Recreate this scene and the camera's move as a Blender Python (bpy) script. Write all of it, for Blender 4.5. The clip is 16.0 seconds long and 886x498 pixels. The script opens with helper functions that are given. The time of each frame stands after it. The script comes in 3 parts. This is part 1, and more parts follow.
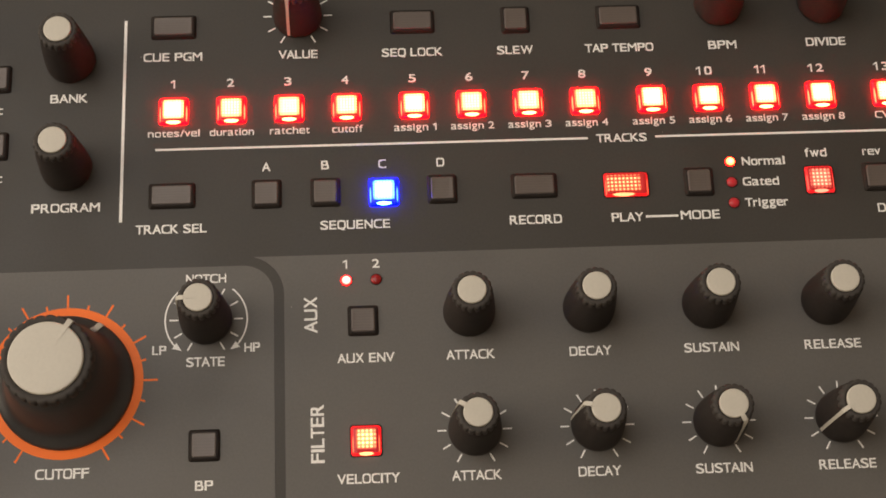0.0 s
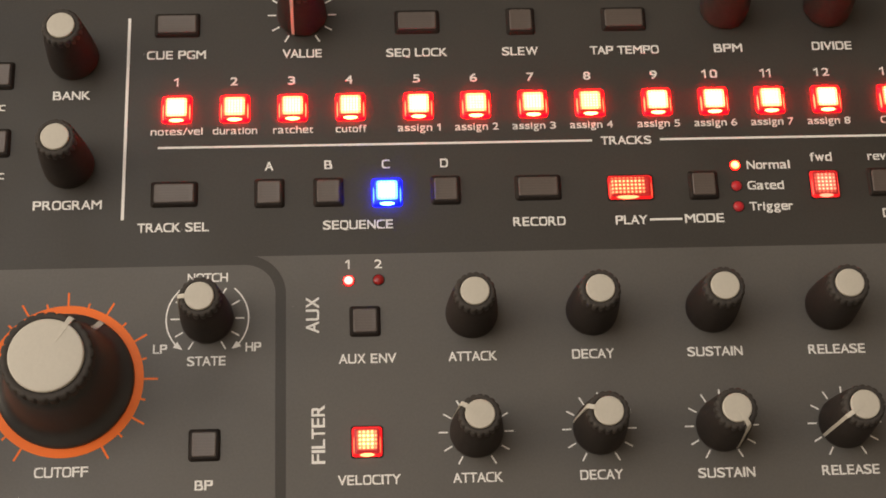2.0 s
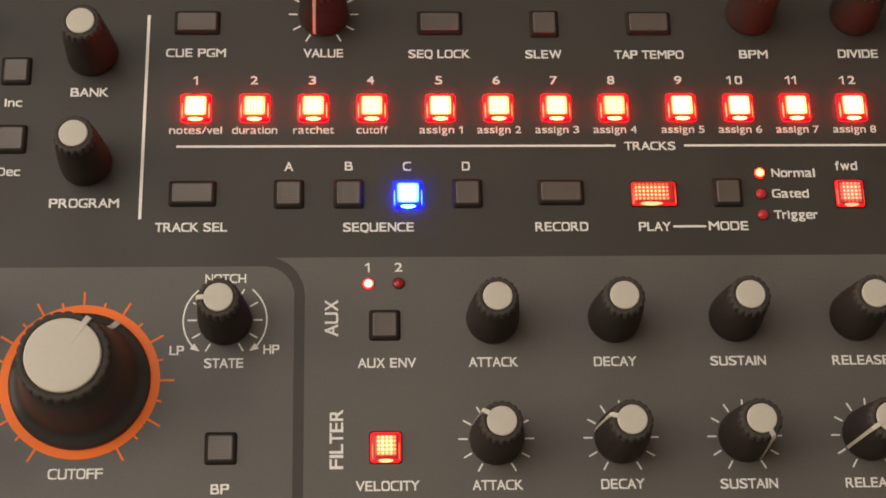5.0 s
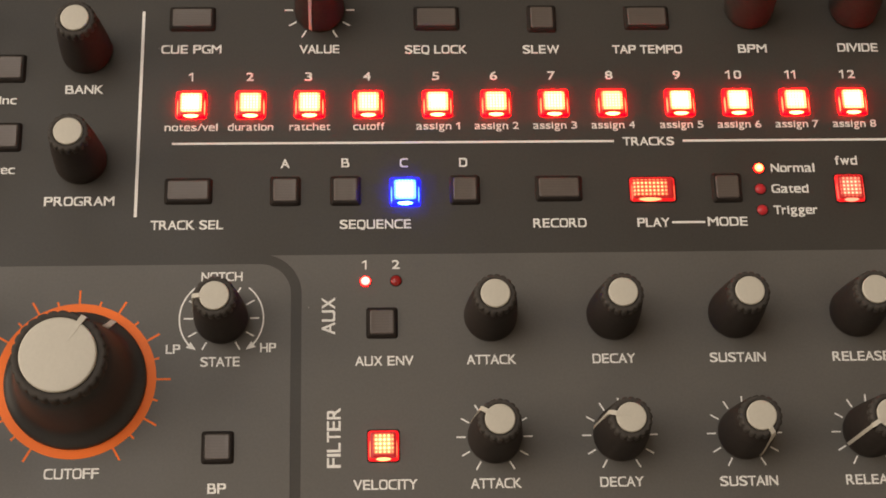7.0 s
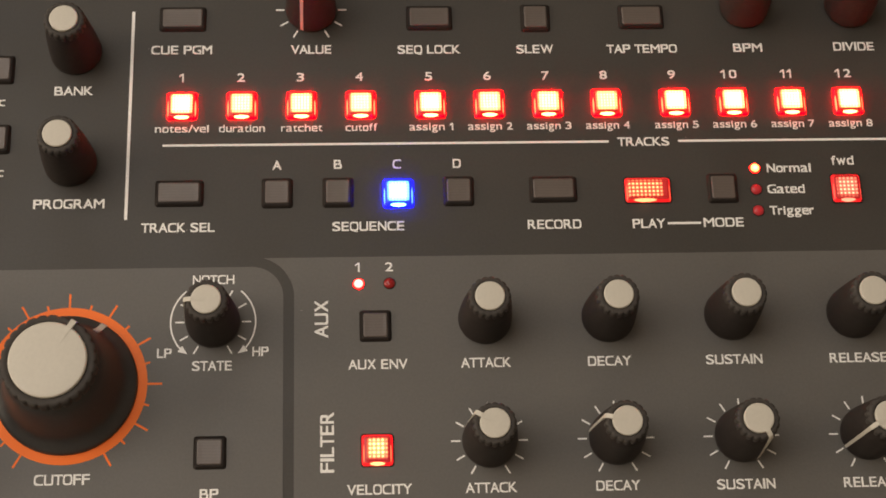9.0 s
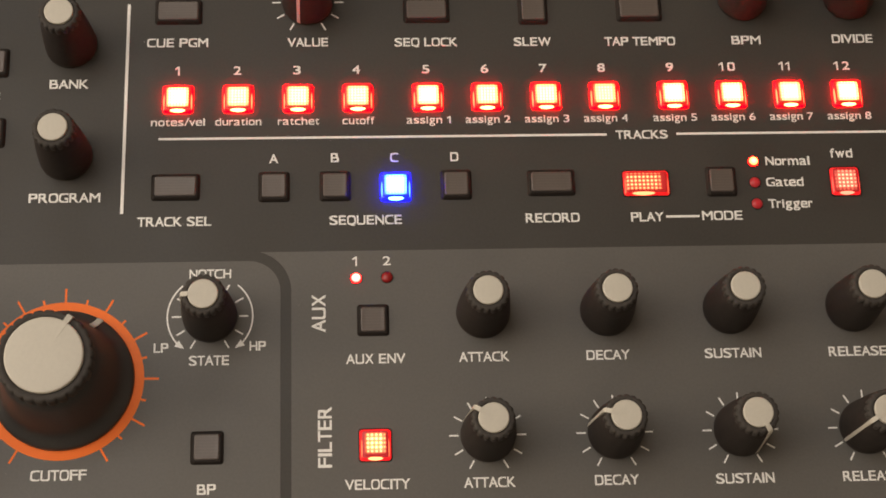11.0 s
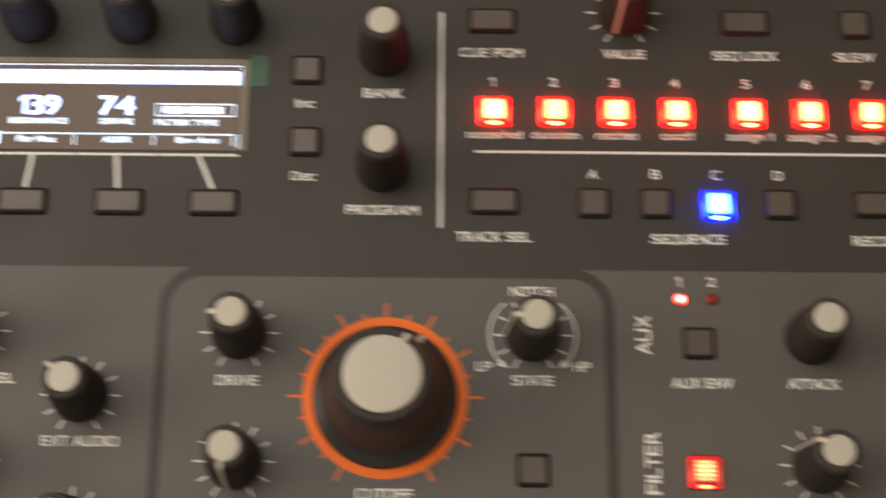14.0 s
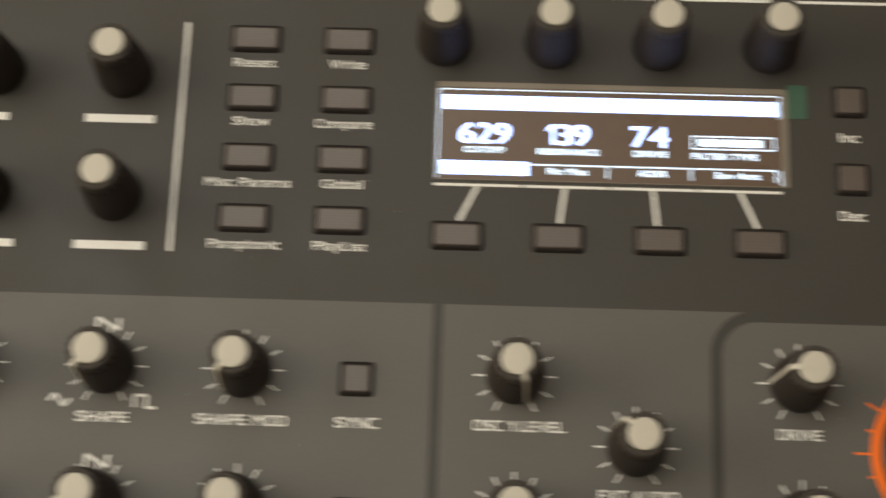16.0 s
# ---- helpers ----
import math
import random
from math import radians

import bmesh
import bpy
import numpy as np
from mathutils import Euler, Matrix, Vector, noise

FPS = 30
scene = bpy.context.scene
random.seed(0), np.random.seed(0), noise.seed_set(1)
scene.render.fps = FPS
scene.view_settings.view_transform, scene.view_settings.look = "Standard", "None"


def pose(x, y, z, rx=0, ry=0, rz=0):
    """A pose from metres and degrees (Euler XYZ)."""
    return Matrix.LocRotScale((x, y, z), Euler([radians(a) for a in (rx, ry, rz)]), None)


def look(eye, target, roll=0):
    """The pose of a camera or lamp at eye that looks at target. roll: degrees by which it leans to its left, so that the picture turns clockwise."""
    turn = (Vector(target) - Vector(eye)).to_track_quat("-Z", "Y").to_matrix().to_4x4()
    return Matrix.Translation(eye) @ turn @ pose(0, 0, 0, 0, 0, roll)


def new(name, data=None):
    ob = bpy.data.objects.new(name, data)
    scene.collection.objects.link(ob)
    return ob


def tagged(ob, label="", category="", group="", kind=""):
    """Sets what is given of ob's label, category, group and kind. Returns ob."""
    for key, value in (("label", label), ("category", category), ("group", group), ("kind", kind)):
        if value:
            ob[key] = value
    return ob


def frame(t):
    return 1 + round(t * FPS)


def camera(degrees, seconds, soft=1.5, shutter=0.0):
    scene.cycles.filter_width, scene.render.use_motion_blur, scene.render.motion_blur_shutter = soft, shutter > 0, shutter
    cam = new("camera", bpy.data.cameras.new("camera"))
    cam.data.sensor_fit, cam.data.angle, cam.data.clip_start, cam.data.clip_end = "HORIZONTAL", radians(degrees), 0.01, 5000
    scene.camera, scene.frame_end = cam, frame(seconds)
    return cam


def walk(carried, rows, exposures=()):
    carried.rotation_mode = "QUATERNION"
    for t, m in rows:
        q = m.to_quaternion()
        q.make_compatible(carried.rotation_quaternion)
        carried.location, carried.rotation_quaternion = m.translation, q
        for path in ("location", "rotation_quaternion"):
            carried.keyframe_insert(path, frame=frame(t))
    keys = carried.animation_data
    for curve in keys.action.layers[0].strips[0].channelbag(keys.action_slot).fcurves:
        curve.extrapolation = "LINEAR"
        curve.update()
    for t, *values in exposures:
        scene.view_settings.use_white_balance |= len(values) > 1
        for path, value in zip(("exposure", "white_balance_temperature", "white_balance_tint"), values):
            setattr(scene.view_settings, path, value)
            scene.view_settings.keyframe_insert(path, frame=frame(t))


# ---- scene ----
cam = camera(31.34, 16.0, soft=1.7, shutter=1.0)
# seconds, metres, degrees
ROWS = [
    (0.0, 0.08101, -0.10570, 0.39175, 19.561, -1.564, -2.391),
    (0.5, 0.07987, -0.10590, 0.39073, 19.555, -1.802, -2.073),
    (1.0, 0.07956, -0.10528, 0.39006, 19.539, -1.685, -1.881),
    (1.5, 0.08036, -0.10545, 0.39050, 19.585, -1.756, -1.881),
    (2.0, 0.07995, -0.10617, 0.38960, 19.751, -1.791, -1.891),
    (2.5, 0.07907, -0.10734, 0.38861, 19.804, -1.758, -1.814),
    (3.0, 0.07827, -0.10718, 0.38872, 19.808, -1.766, -1.756),
    (3.5, 0.07757, -0.10701, 0.38772, 19.974, -1.855, -1.461),
    (4.0, 0.07491, -0.10638, 0.38674, 19.985, -2.132, -1.267),
    (6.5, 0.07136, -0.10221, 0.38255, 19.613, -2.498, -1.182),
    (7.0, 0.07354, -0.10236, 0.38280, 19.598, -2.257, -1.388),
    (7.5, 0.07338, -0.10243, 0.38247, 19.621, -2.287, -1.499),
    (8.0, 0.07422, -0.10150, 0.38059, 19.623, -2.383, -1.570),
    (8.5, 0.07496, -0.10031, 0.38126, 19.369, -2.350, -1.656),
    (9.0, 0.07298, -0.09984, 0.37971, 19.494, -2.509, -1.676),
    (11.5, 0.07108, -0.09710, 0.37748, 19.011, -2.732, -1.849),
    (12.0, 0.06798, -0.09556, 0.37572, 18.882, -2.714, -1.847),
    (12.5, 0.06886, -0.09570, 0.37687, 18.785, -2.454, -1.836),
    (13.0, 0.06488, -0.09604, 0.37604, 18.700, -2.244, -1.615),
    (13.2, 0.05493, -0.09424, 0.37550, 18.564, -2.381, -1.461),
    (13.5, 0.03987, -0.09131, 0.37423, 18.336, -1.469, -0.680),
    (14.0, 0.01121, -0.08521, 0.37113, 18.298, -0.501, 0.376),
    (14.5, -0.01967, -0.07830, 0.36990, 17.505, -0.941, 0.524),
    (15.0, -0.04937, -0.06870, 0.36329, 17.031, -0.292, 0.990),
    (15.5, -0.08171, -0.06030, 0.35589, 16.546, 0.157, 1.459),
    (16.0, -0.10937, -0.05968, 0.35849, 16.421, 0.899, 1.894),
]
# the picture is tinted warm at first and turns neutral as the lit buttons leave the view
TINTS = [(0.0, 0.05, 6480, 14), (3.0, 0.03, 6520, 14), (6.5, 0.0, 6560, 14), (12.5, 0.03, 6560, 14), (14.0, 0.0, 6530, 12), (15.5, -0.03, 6500, 8), (16.0, -0.03, 6500, 7)]
walk(cam, [(t, pose(x, y, z, rx, ry, rz)) for t, x, y, z, rx, ry, rz in ROWS], TINTS)

# ---------------------------------------------------------------- light
world = bpy.data.worlds.new("room_air")
scene.world = world
world.use_nodes = True
world.node_tree.nodes["Background"].inputs[0].default_value = (1.0, 0.9, 0.78, 1)
world.node_tree.nodes["Background"].inputs[1].default_value = 0.05


def lamp(name, place, target, size, watts, colour):
    data = bpy.data.lights.new(name, "AREA")
    data.shape, data.size, data.size_y = "RECTANGLE", size[0], size[1]
    data.energy, data.color = watts, colour
    ob = new(name, data)
    ob.matrix_world = look(place, target)
    return ob


lamp("ceiling_light_glow", (-0.64, 0.36, 1.52), (-0.64, 0.36, 0), (1.25, 1.25), 12.6, (0.98, 0.945, 0.865))
lamp("window_daylight", (-1.72, 0.1, 0.75), (0, 0, 0.1), (1.2, 1.1), 22.0, (1.0, 0.835, 0.62))


# ---------------------------------------------------------------- materials
def material(name, base, rough=0.5, spec=0.5, metal=0.0, vary=0.12, grain=900.0, bump=0.0, blotch=25.0, coat=0.0, ribs=0.0):
    m = bpy.data.materials.new(name)
    m.use_nodes = True
    nt = m.node_tree
    b = nt.nodes["Principled BSDF"]
    b.inputs["Roughness"].default_value = rough
    b.inputs["Metallic"].default_value = metal
    b.inputs["Specular IOR Level"].default_value = spec
    b.inputs["Coat Weight"].default_value = coat
    tc = nt.nodes.new("ShaderNodeTexCoord")
    fine = nt.nodes.new("ShaderNodeTexNoise")
    fine.inputs["Scale"].default_value = grain
    fine.inputs["Detail"].default_value = 3
    wide = nt.nodes.new("ShaderNodeTexNoise")
    wide.inputs["Scale"].default_value = blotch
    wide.inputs["Detail"].default_value = 4
    nt.links.new(tc.outputs["Object"], fine.inputs["Vector"])
    nt.links.new(tc.outputs["Object"], wide.inputs["Vector"])
    add = nt.nodes.new("ShaderNodeMath")
    add.operation = "ADD"
    nt.links.new(fine.outputs["Fac"], add.inputs[0])
    nt.links.new(wide.outputs["Fac"], add.inputs[1])
    ramp = nt.nodes.new("ShaderNodeMapRange")
    ramp.inputs[1].default_value, ramp.inputs[2].default_value = 0.6, 1.4
    ramp.inputs[3].default_value, ramp.inputs[4].default_value = 1 - vary, 1 + vary
    nt.links.new(add.outputs[0], ramp.inputs[0])
    tone = ramp.outputs[0]
    if ribs:
        wave = nt.nodes.new("ShaderNodeTexWave")
        wave.bands_direction = "Y"
        wave.inputs["Scale"].default_value = ribs
        wave.inputs["Distortion"].default_value = 1.5
        wave.inputs["Detail"].default_value = 2
        nt.links.new(tc.outputs["Object"], wave.inputs["Vector"])
        band = nt.nodes.new("ShaderNodeMapRange")
        band.inputs[3].default_value, band.inputs[4].default_value = 0.94, 1.05
        nt.links.new(wave.outputs["Fac"], band.inputs[0])
        both = nt.nodes.new("ShaderNodeMath")
        both.operation = "MULTIPLY"
        nt.links.new(tone, both.inputs[0])
        nt.links.new(band.outputs[0], both.inputs[1])
        tone = both.outputs[0]
    mul = nt.nodes.new("ShaderNodeVectorMath")
    mul.operation = "SCALE"
    mul.inputs[0].default_value = base
    nt.links.new(tone, mul.inputs["Scale"])
    nt.links.new(mul.outputs[0], b.inputs["Base Color"])
    sheen = nt.nodes.new("ShaderNodeMapRange")
    sheen.inputs[1].default_value, sheen.inputs[2].default_value = 0.3, 0.7
    sheen.inputs[3].default_value, sheen.inputs[4].default_value = max(rough - 0.07, 0.02), rough + 0.07
    nt.links.new(wide.outputs["Fac"], sheen.inputs[0])
    nt.links.new(sheen.outputs[0], b.inputs["Roughness"])
    if bump:
        bp = nt.nodes.new("ShaderNodeBump")
        bp.inputs["Strength"].default_value = bump
        bp.inputs["Distance"].default_value = 0.0001
        nt.links.new(fine.outputs["Fac"], bp.inputs["Height"])
        nt.links.new(bp.outputs[0], b.inputs["Normal"])
    return m


def glowing(name, hot, rim, half, pitch, base=(0.3, 0.02, 0.02), off=(0.0, 0.0), soft=0.9, low=0.00105, painted_glint=None, cells=(0.2, 0.45), edge=None):
    """Translucent key cap lit from below: hot over the lamp, deep colour towards the rim, in fine cells, with optional
    painted glints.
    """
    m = bpy.data.materials.new(name)
    m.use_nodes = True
    nt = m.node_tree
    b = nt.nodes["Principled BSDF"]
    b.inputs["Base Color"].default_value = (*base, 1)
    b.inputs["Roughness"].default_value = 0.35
    tc = nt.nodes.new("ShaderNodeTexCoord")
    sep = nt.nodes.new("ShaderNodeSeparateXYZ")
    nt.links.new(tc.outputs["Object"], sep.inputs[0])

    def math1(op, a, c=None):
        n = nt.nodes.new("ShaderNodeMath")
        n.operation = op
        for k, v in enumerate((a, c)):
            if v is None:
                continue
            if isinstance(v, (int, float)):
                n.inputs[k].default_value = v
            else:
                nt.links.new(v, n.inputs[k])
        return n.outputs[0]

    def axis(out, h, o):
        d = math1("SUBTRACT", h, math1("ABSOLUTE", math1("SUBTRACT", out, o)))
        n = nt.nodes.new("ShaderNodeMapRange")
        n.inputs[1].default_value, n.inputs[2].default_value = -soft * 0.0004, soft * 0.0009
        nt.links.new(d, n.inputs[0])
        return n.outputs[0]

    if low < 0:
        radius = math1("SQRT", math1("ADD", math1("MULTIPLY", sep.outputs[0], sep.outputs[0]), math1("MULTIPLY", sep.outputs[1], sep.outputs[1])))
        core = axis(radius, half[0], 0.0)
    else:
        core = math1("MULTIPLY", axis(sep.outputs[0], half[0], off[0]), axis(sep.outputs[1], half[1], off[1]))
    n = nt.nodes.new("ShaderNodeMapRange")
    n.inputs[1].default_value, n.inputs[2].default_value = low, low + 0.0004
    nt.links.new(sep.outputs[2], n.inputs[0])
    core = math1("MULTIPLY", core, n.outputs[0])
    cell = math1("MULTIPLY", math1("ADD", math1("SINE", math1("MULTIPLY", sep.outputs[0], 6.2832 / pitch)), 1.0),
                 math1("ADD", math1("SINE", math1("MULTIPLY", sep.outputs[1], 6.2832 / pitch)), 1.0))
    cell = math1("ADD", math1("MULTIPLY", cell, cells[0]), cells[1])
    info = nt.nodes.new("ShaderNodeObjectInfo")
    core = math1("MULTIPLY", math1("MULTIPLY", core, cell), math1("ADD", math1("MULTIPLY", info.outputs["Random"], 0.6), 0.6))
    # the lamp's inner reflections, painted into the emission as ovals on front and flanks
    if painted_glint:
        gx, gy = painted_glint

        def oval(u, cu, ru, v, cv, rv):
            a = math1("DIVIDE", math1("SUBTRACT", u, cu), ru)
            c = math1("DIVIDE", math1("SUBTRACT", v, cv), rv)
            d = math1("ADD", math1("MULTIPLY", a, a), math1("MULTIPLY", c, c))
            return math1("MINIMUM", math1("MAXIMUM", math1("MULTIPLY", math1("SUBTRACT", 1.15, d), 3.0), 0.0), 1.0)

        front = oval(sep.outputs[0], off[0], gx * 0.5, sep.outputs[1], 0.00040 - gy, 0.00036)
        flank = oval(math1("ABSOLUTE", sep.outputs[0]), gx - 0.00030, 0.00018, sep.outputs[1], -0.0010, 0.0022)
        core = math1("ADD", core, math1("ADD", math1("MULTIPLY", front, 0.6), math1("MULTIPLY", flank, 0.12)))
    mix = nt.nodes.new("ShaderNodeMix")
    mix.data_type = "RGBA"
    mix.clamp_factor = False
    nt.links.new(core, mix.inputs["Factor"])
    if edge:
        base_mix = nt.nodes.new("ShaderNodeMix")
        base_mix.data_type = "RGBA"
        up = nt.nodes.new("ShaderNodeMapRange")
        up.inputs[1].default_value, up.inputs[2].default_value = 0.00090, 0.00120
        nt.links.new(sep.outputs[2], up.inputs[0])
        nt.links.new(up.outputs[0], base_mix.inputs["Factor"])
        base_mix.inputs["A"].default_value = (*rim, 1)
        base_mix.inputs["B"].default_value = (*edge, 1)
        nt.links.new(base_mix.outputs["Result"], mix.inputs["A"])
    else:
        mix.inputs["A"].default_value = (*rim, 1)
    mix.inputs["B"].default_value = (*hot, 1)
    nt.links.new(mix.outputs["Result"], b.inputs["Emission Color"])
    b.inputs["Emission Strength"].default_value = 1.0
    return m


def emitting(name, colour, strength):
    m = bpy.data.materials.new(name)
    m.use_nodes = True
    b = m.node_tree.nodes["Principled BSDF"]
    b.inputs["Base Color"].default_value = (0.05, 0.05, 0.05, 1)
    b.inputs["Emission Color"].default_value = (*colour, 1)
    b.inputs["Emission Strength"].default_value = strength
    return m


PANEL = material("powder_coat_black", (0.0455, 0.042, 0.037), 0.50, 0.40, vary=0.13, grain=1500, bump=0.3, blotch=45.0)
GREY = material("powder_coat_grey", (0.113, 0.108, 0.101), 0.50, 0.43, vary=0.10, grain=1500, bump=0.3, blotch=45.0)
PRINT = material("white_screen_print", (0.88, 0.88, 0.86), 0.5, 0.3, vary=0.06)
ORANGE = material("orange_screen_print", (1.0, 0.20, 0.022), 0.5, 0.3, vary=0.05)
KNOB = material("black_soft_plastic", (0.034, 0.0285, 0.0260), 0.58, 0.13, vary=0.2, grain=700, bump=0.15)
GRIP = material("charcoal_matt_plastic", (0.052, 0.047, 0.043), 0.7, 0.3, vary=0.15, grain=900, bump=0.15)
SKIRT = material("black_satin_plastic", (0.036, 0.0355, 0.035), 0.44, 0.42, vary=0.15, grain=900, bump=0.08)
CAP = material("cream_plastic", (0.56, 0.54, 0.475), 0.45, 0.4, vary=0.05, grain=1200, bump=0.1)
KEY = material("smoked_key_plastic", (0.108, 0.088, 0.078), 0.35, 0.5, vary=0.10, grain=1500, bump=0.1, ribs=420.0)
WELL = material("black_key_well", (0.020, 0.016, 0.014), 0.6, 0.2)
BODY = material("black_steel_case", (0.03, 0.03, 0.03), 0.5, 0.4)
FILM = material("taupe_protective_film", (0.235, 0.205, 0.165), 0.4, 0.4, vary=0.06, grain=300)
LCD = material("unlit_brown_display", (0.135, 0.095, 0.072), 0.3, 0.4, vary=0.06, grain=300)
GREEN = material("green_film_tab", (0.048, 0.115, 0.078), 0.4, 0.4, vary=0.06)
WOOD = material("table_wood", (0.22, 0.12, 0.06), 0.5, 0.4, vary=0.25, grain=60, blotch=6)
PAINT = material("wall_paint", (0.82, 0.79, 0.73), 0.8, 0.2, vary=0.04, grain=40, blotch=2)
RED_KEY = glowing("red_lit_key", (11.0, 5.4, 1.7), (38.0, 0.024, 0.018), (0.00262, 0.00262), 0.0008, off=(0.0, 0.0002), painted_glint=(0.00385, 0.00385), cells=(0.25, 0.35), edge=(0.5, 0.006, 0.005))
RED_DIM = glowing("red_dim_key", (5.5, 1.5, 0.55), (1.1, 0.010, 0.012), (0.0046, 0.0023), 0.00105, off=(-0.0009, 0.0), painted_glint=(0.00585, 0.0034), cells=(0.3, 0.05), edge=(0.34, 0.005, 0.006))
RED_GRID = glowing("red_grid_key", (3.4, 1.0, 0.55), (1.1, 0.010, 0.014), (0.0026, 0.0026), 0.00105, painted_glint=(0.0038, 0.00385), cells=(0.25, 0.14), edge=(0.30, 0.004, 0.006))
RED_WARM = glowing("red_warm_key", (5.6, 2.1, 0.7), (1.5, 0.010, 0.016), (0.0023, 0.0024), 0.00105, off=(0.0, 0.0003), painted_glint=(0.0036, 0.00385), cells=(0.26, 0.2), edge=(0.34, 0.004, 0.008))
BLUE_KEY = glowing("blue_lit_key", (2.6, 9.0, 26.0), (0.0, 0.03, 40.0), (0.00262, 0.00262), 0.0008, off=(0.0, 0.0002), base=(0.02, 0.03, 0.3), painted_glint=(0.00385, 0.00385), edge=(0.0, 0.02, 1.4))
LED_ON = glowing("red_led_on", (16.0, 7.0, 1.6), (8.0, 0.03, 0.02), (0.0010, 0.0010), 0.02, soft=0.7, low=-0.01)
LED_PINK = glowing("pink_red_led_on", (16.0, 4.2, 3.0), (7.0, 0.03, 0.03), (0.0010, 0.0010), 0.02, soft=0.7, low=-0.01)
LED_OFF = material("red_led_dim", (0.30, 0.012, 0.012), 0.25, 0.5)
LED_LOW = glowing("red_led_low", (0.30, 0.008, 0.014), (0.12, 0.003, 0.006), (0.0008, 0.0008), 0.02, low=-0.01)
PIXEL = emitting("white_display_pixels", (0.42, 0.54, 1.0), 4.2)
PIXEL_FINE = emitting("fine_display_pixels", (0.72, 0.85, 1.0), 2.0)

MM = 0.001


# ---------------------------------------------------------------- mesh helpers
def part(name, bm, mat, parent, label="", place=(0, 0, 0), turn=0.0, smooth=False):
    """Links a bmesh in millimetres, or a finished mesh, as one object under its parent."""
    if isinstance(bm, bmesh.types.BMesh):
        me = bpy.data.meshes.new(name)
        bmesh.ops.scale(bm, vec=(MM, MM, MM), verts=bm.verts)
        bmesh.ops.recalc_face_normals(bm, faces=bm.faces)
        for face in bm.faces:
            face.smooth = smooth
        bm.to_mesh(me)
        bm.free()
        me.materials.append(mat)
    else:
        me = bm
    ob = new(name, me)
    ob.parent = parent
    ob.location = [c * MM for c in place]
    ob.rotation_euler = (0, 0, radians(turn))
    return tagged(ob, label=label)


def loft(bm, rings, closed=True, bottom=True):
    made = [[bm.verts.new(p) for p in ring] for ring in rings]
    n = len(made[0])
    for a, b in zip(made, made[1:]):
        for i in range(n):
            bm.faces.new((a[i], a[(i + 1) % n], b[(i + 1) % n], b[i]))
    if closed:
        bm.faces.new(made[-1])
    if bottom:
        bm.faces.new(made[0][::-1])
    return made


def round_rect(hw, hh, r, z, n=4, cx=0.0, cy=0.0):
    out = []
    for sx, sy, a0 in ((1, 1, 0), (-1, 1, 90), (-1, -1, 180), (1, -1, 270)):
        for k in range(n + 1):
            a = radians(a0 + 90 * k / n)
            out.append((cx + sx * (hw - r) + r * math.cos(a), cy + sy * (hh - r) + r * math.sin(a), z))
    return out


def ring_at(r, z, n, flute=0.0, lobes=18):
    out = []
    for k in range(n):
        a = 2 * math.pi * k / n
        c = abs(math.cos(lobes * a / 2))
        out.append(((r - flute * (1 - c) ** 2) * math.cos(a), (r - flute * (1 - c) ** 2) * math.sin(a), z))
    return out


def slab(bm, outline, z0, z1):
    loft(bm, [[(x, y, z0) for x, y in outline], [(x, y, z1) for x, y in outline]])


def bar(bm, x0, y0, x1, y1, width, z0, z1):
    d = Vector((x1 - x0, y1 - y0))
    s = Vector((-d.y, d.x)).normalized() * width / 2
    slab(bm, [(x0 - s.x, y0 - s.y), (x1 - s.x, y1 - s.y), (x1 + s.x, y1 + s.y), (x0 + s.x, y0 + s.y)], z0, z1)


def box(bm, x0, x1, y0, y1, z0, z1):
    slab(bm, [(x0, y0), (x1, y0), (x1, y1), (x0, y1)], z0, z1)


def arc_band(bm, cx, cy, r0, r1, a0, a1, n, z0, z1):
    """Flat band from angle a0 to a1, in degrees clockwise from straight up."""
    pts = []
    for r, steps in ((r1, range(n + 1)), (r0, range(n, -1, -1))):
        for k in steps:
            a = radians(a0 + (a1 - a0) * k / n)
            pts.append((cx + r * math.sin(a), cy + r * math.cos(a)))
    low = [bm.verts.new((x, y, z0)) for x, y in pts]
    high = [bm.verts.new((x, y, z1)) for x, y in pts]
    m = len(pts)
    for i in range(m):
        j = (i + 1) % m
        bm.faces.new((low[i], low[j], high[j], high[i]))
    for i in range(n):
        bm.faces.new((high[i], high[i + 1], high[m - 2 - i], high[m - 1 - i]))


# ---------------------------------------------------------------- the room round it
def room():
    floor_z, top = -0.84, 1.6
    for name, x0, x1, y0, y1, z0, z1, mat in (
            ("floor", -1.9, 1.9, -1.9, 1.9, floor_z - 0.1, floor_z, WOOD),
            ("ceiling", -1.9, 1.9, -1.9, 1.9, top, top + 0.1, PAINT),
            ("wall_north", -1.9, 1.9, 1.9, 2.0, floor_z, top, PAINT),
            ("wall_south", -1.9, 1.9, -2.0, -1.9, floor_z, top, PAINT),
            ("wall_east", 1.9, 2.0, -1.9, 1.9, floor_z, top, PAINT)):
        bm = bmesh.new()
        box(bm, x0 / MM, x1 / MM, y0 / MM, y1 / MM, z0 / MM, z1 / MM)
        tagged(part(name, bm, mat, None), "plain painted room surface" if mat is PAINT else "plain brown wooden floor", name.split("_")[0], kind="structure")
    bm = bmesh.new()
    for y0, y1, z0, z1 in ((-1.9, -0.5, floor_z, top), (0.7, 1.9, floor_z, top), (-0.5, 0.7, floor_z, 0.1), (-0.5, 0.7, 1.2, top)):
        box(bm, -2000, -1900, y0 / MM, y1 / MM, z0 / MM, z1 / MM)
    tagged(part("wall_west", bm, PAINT, None), "plain painted wall with a window opening", "wall", kind="structure")


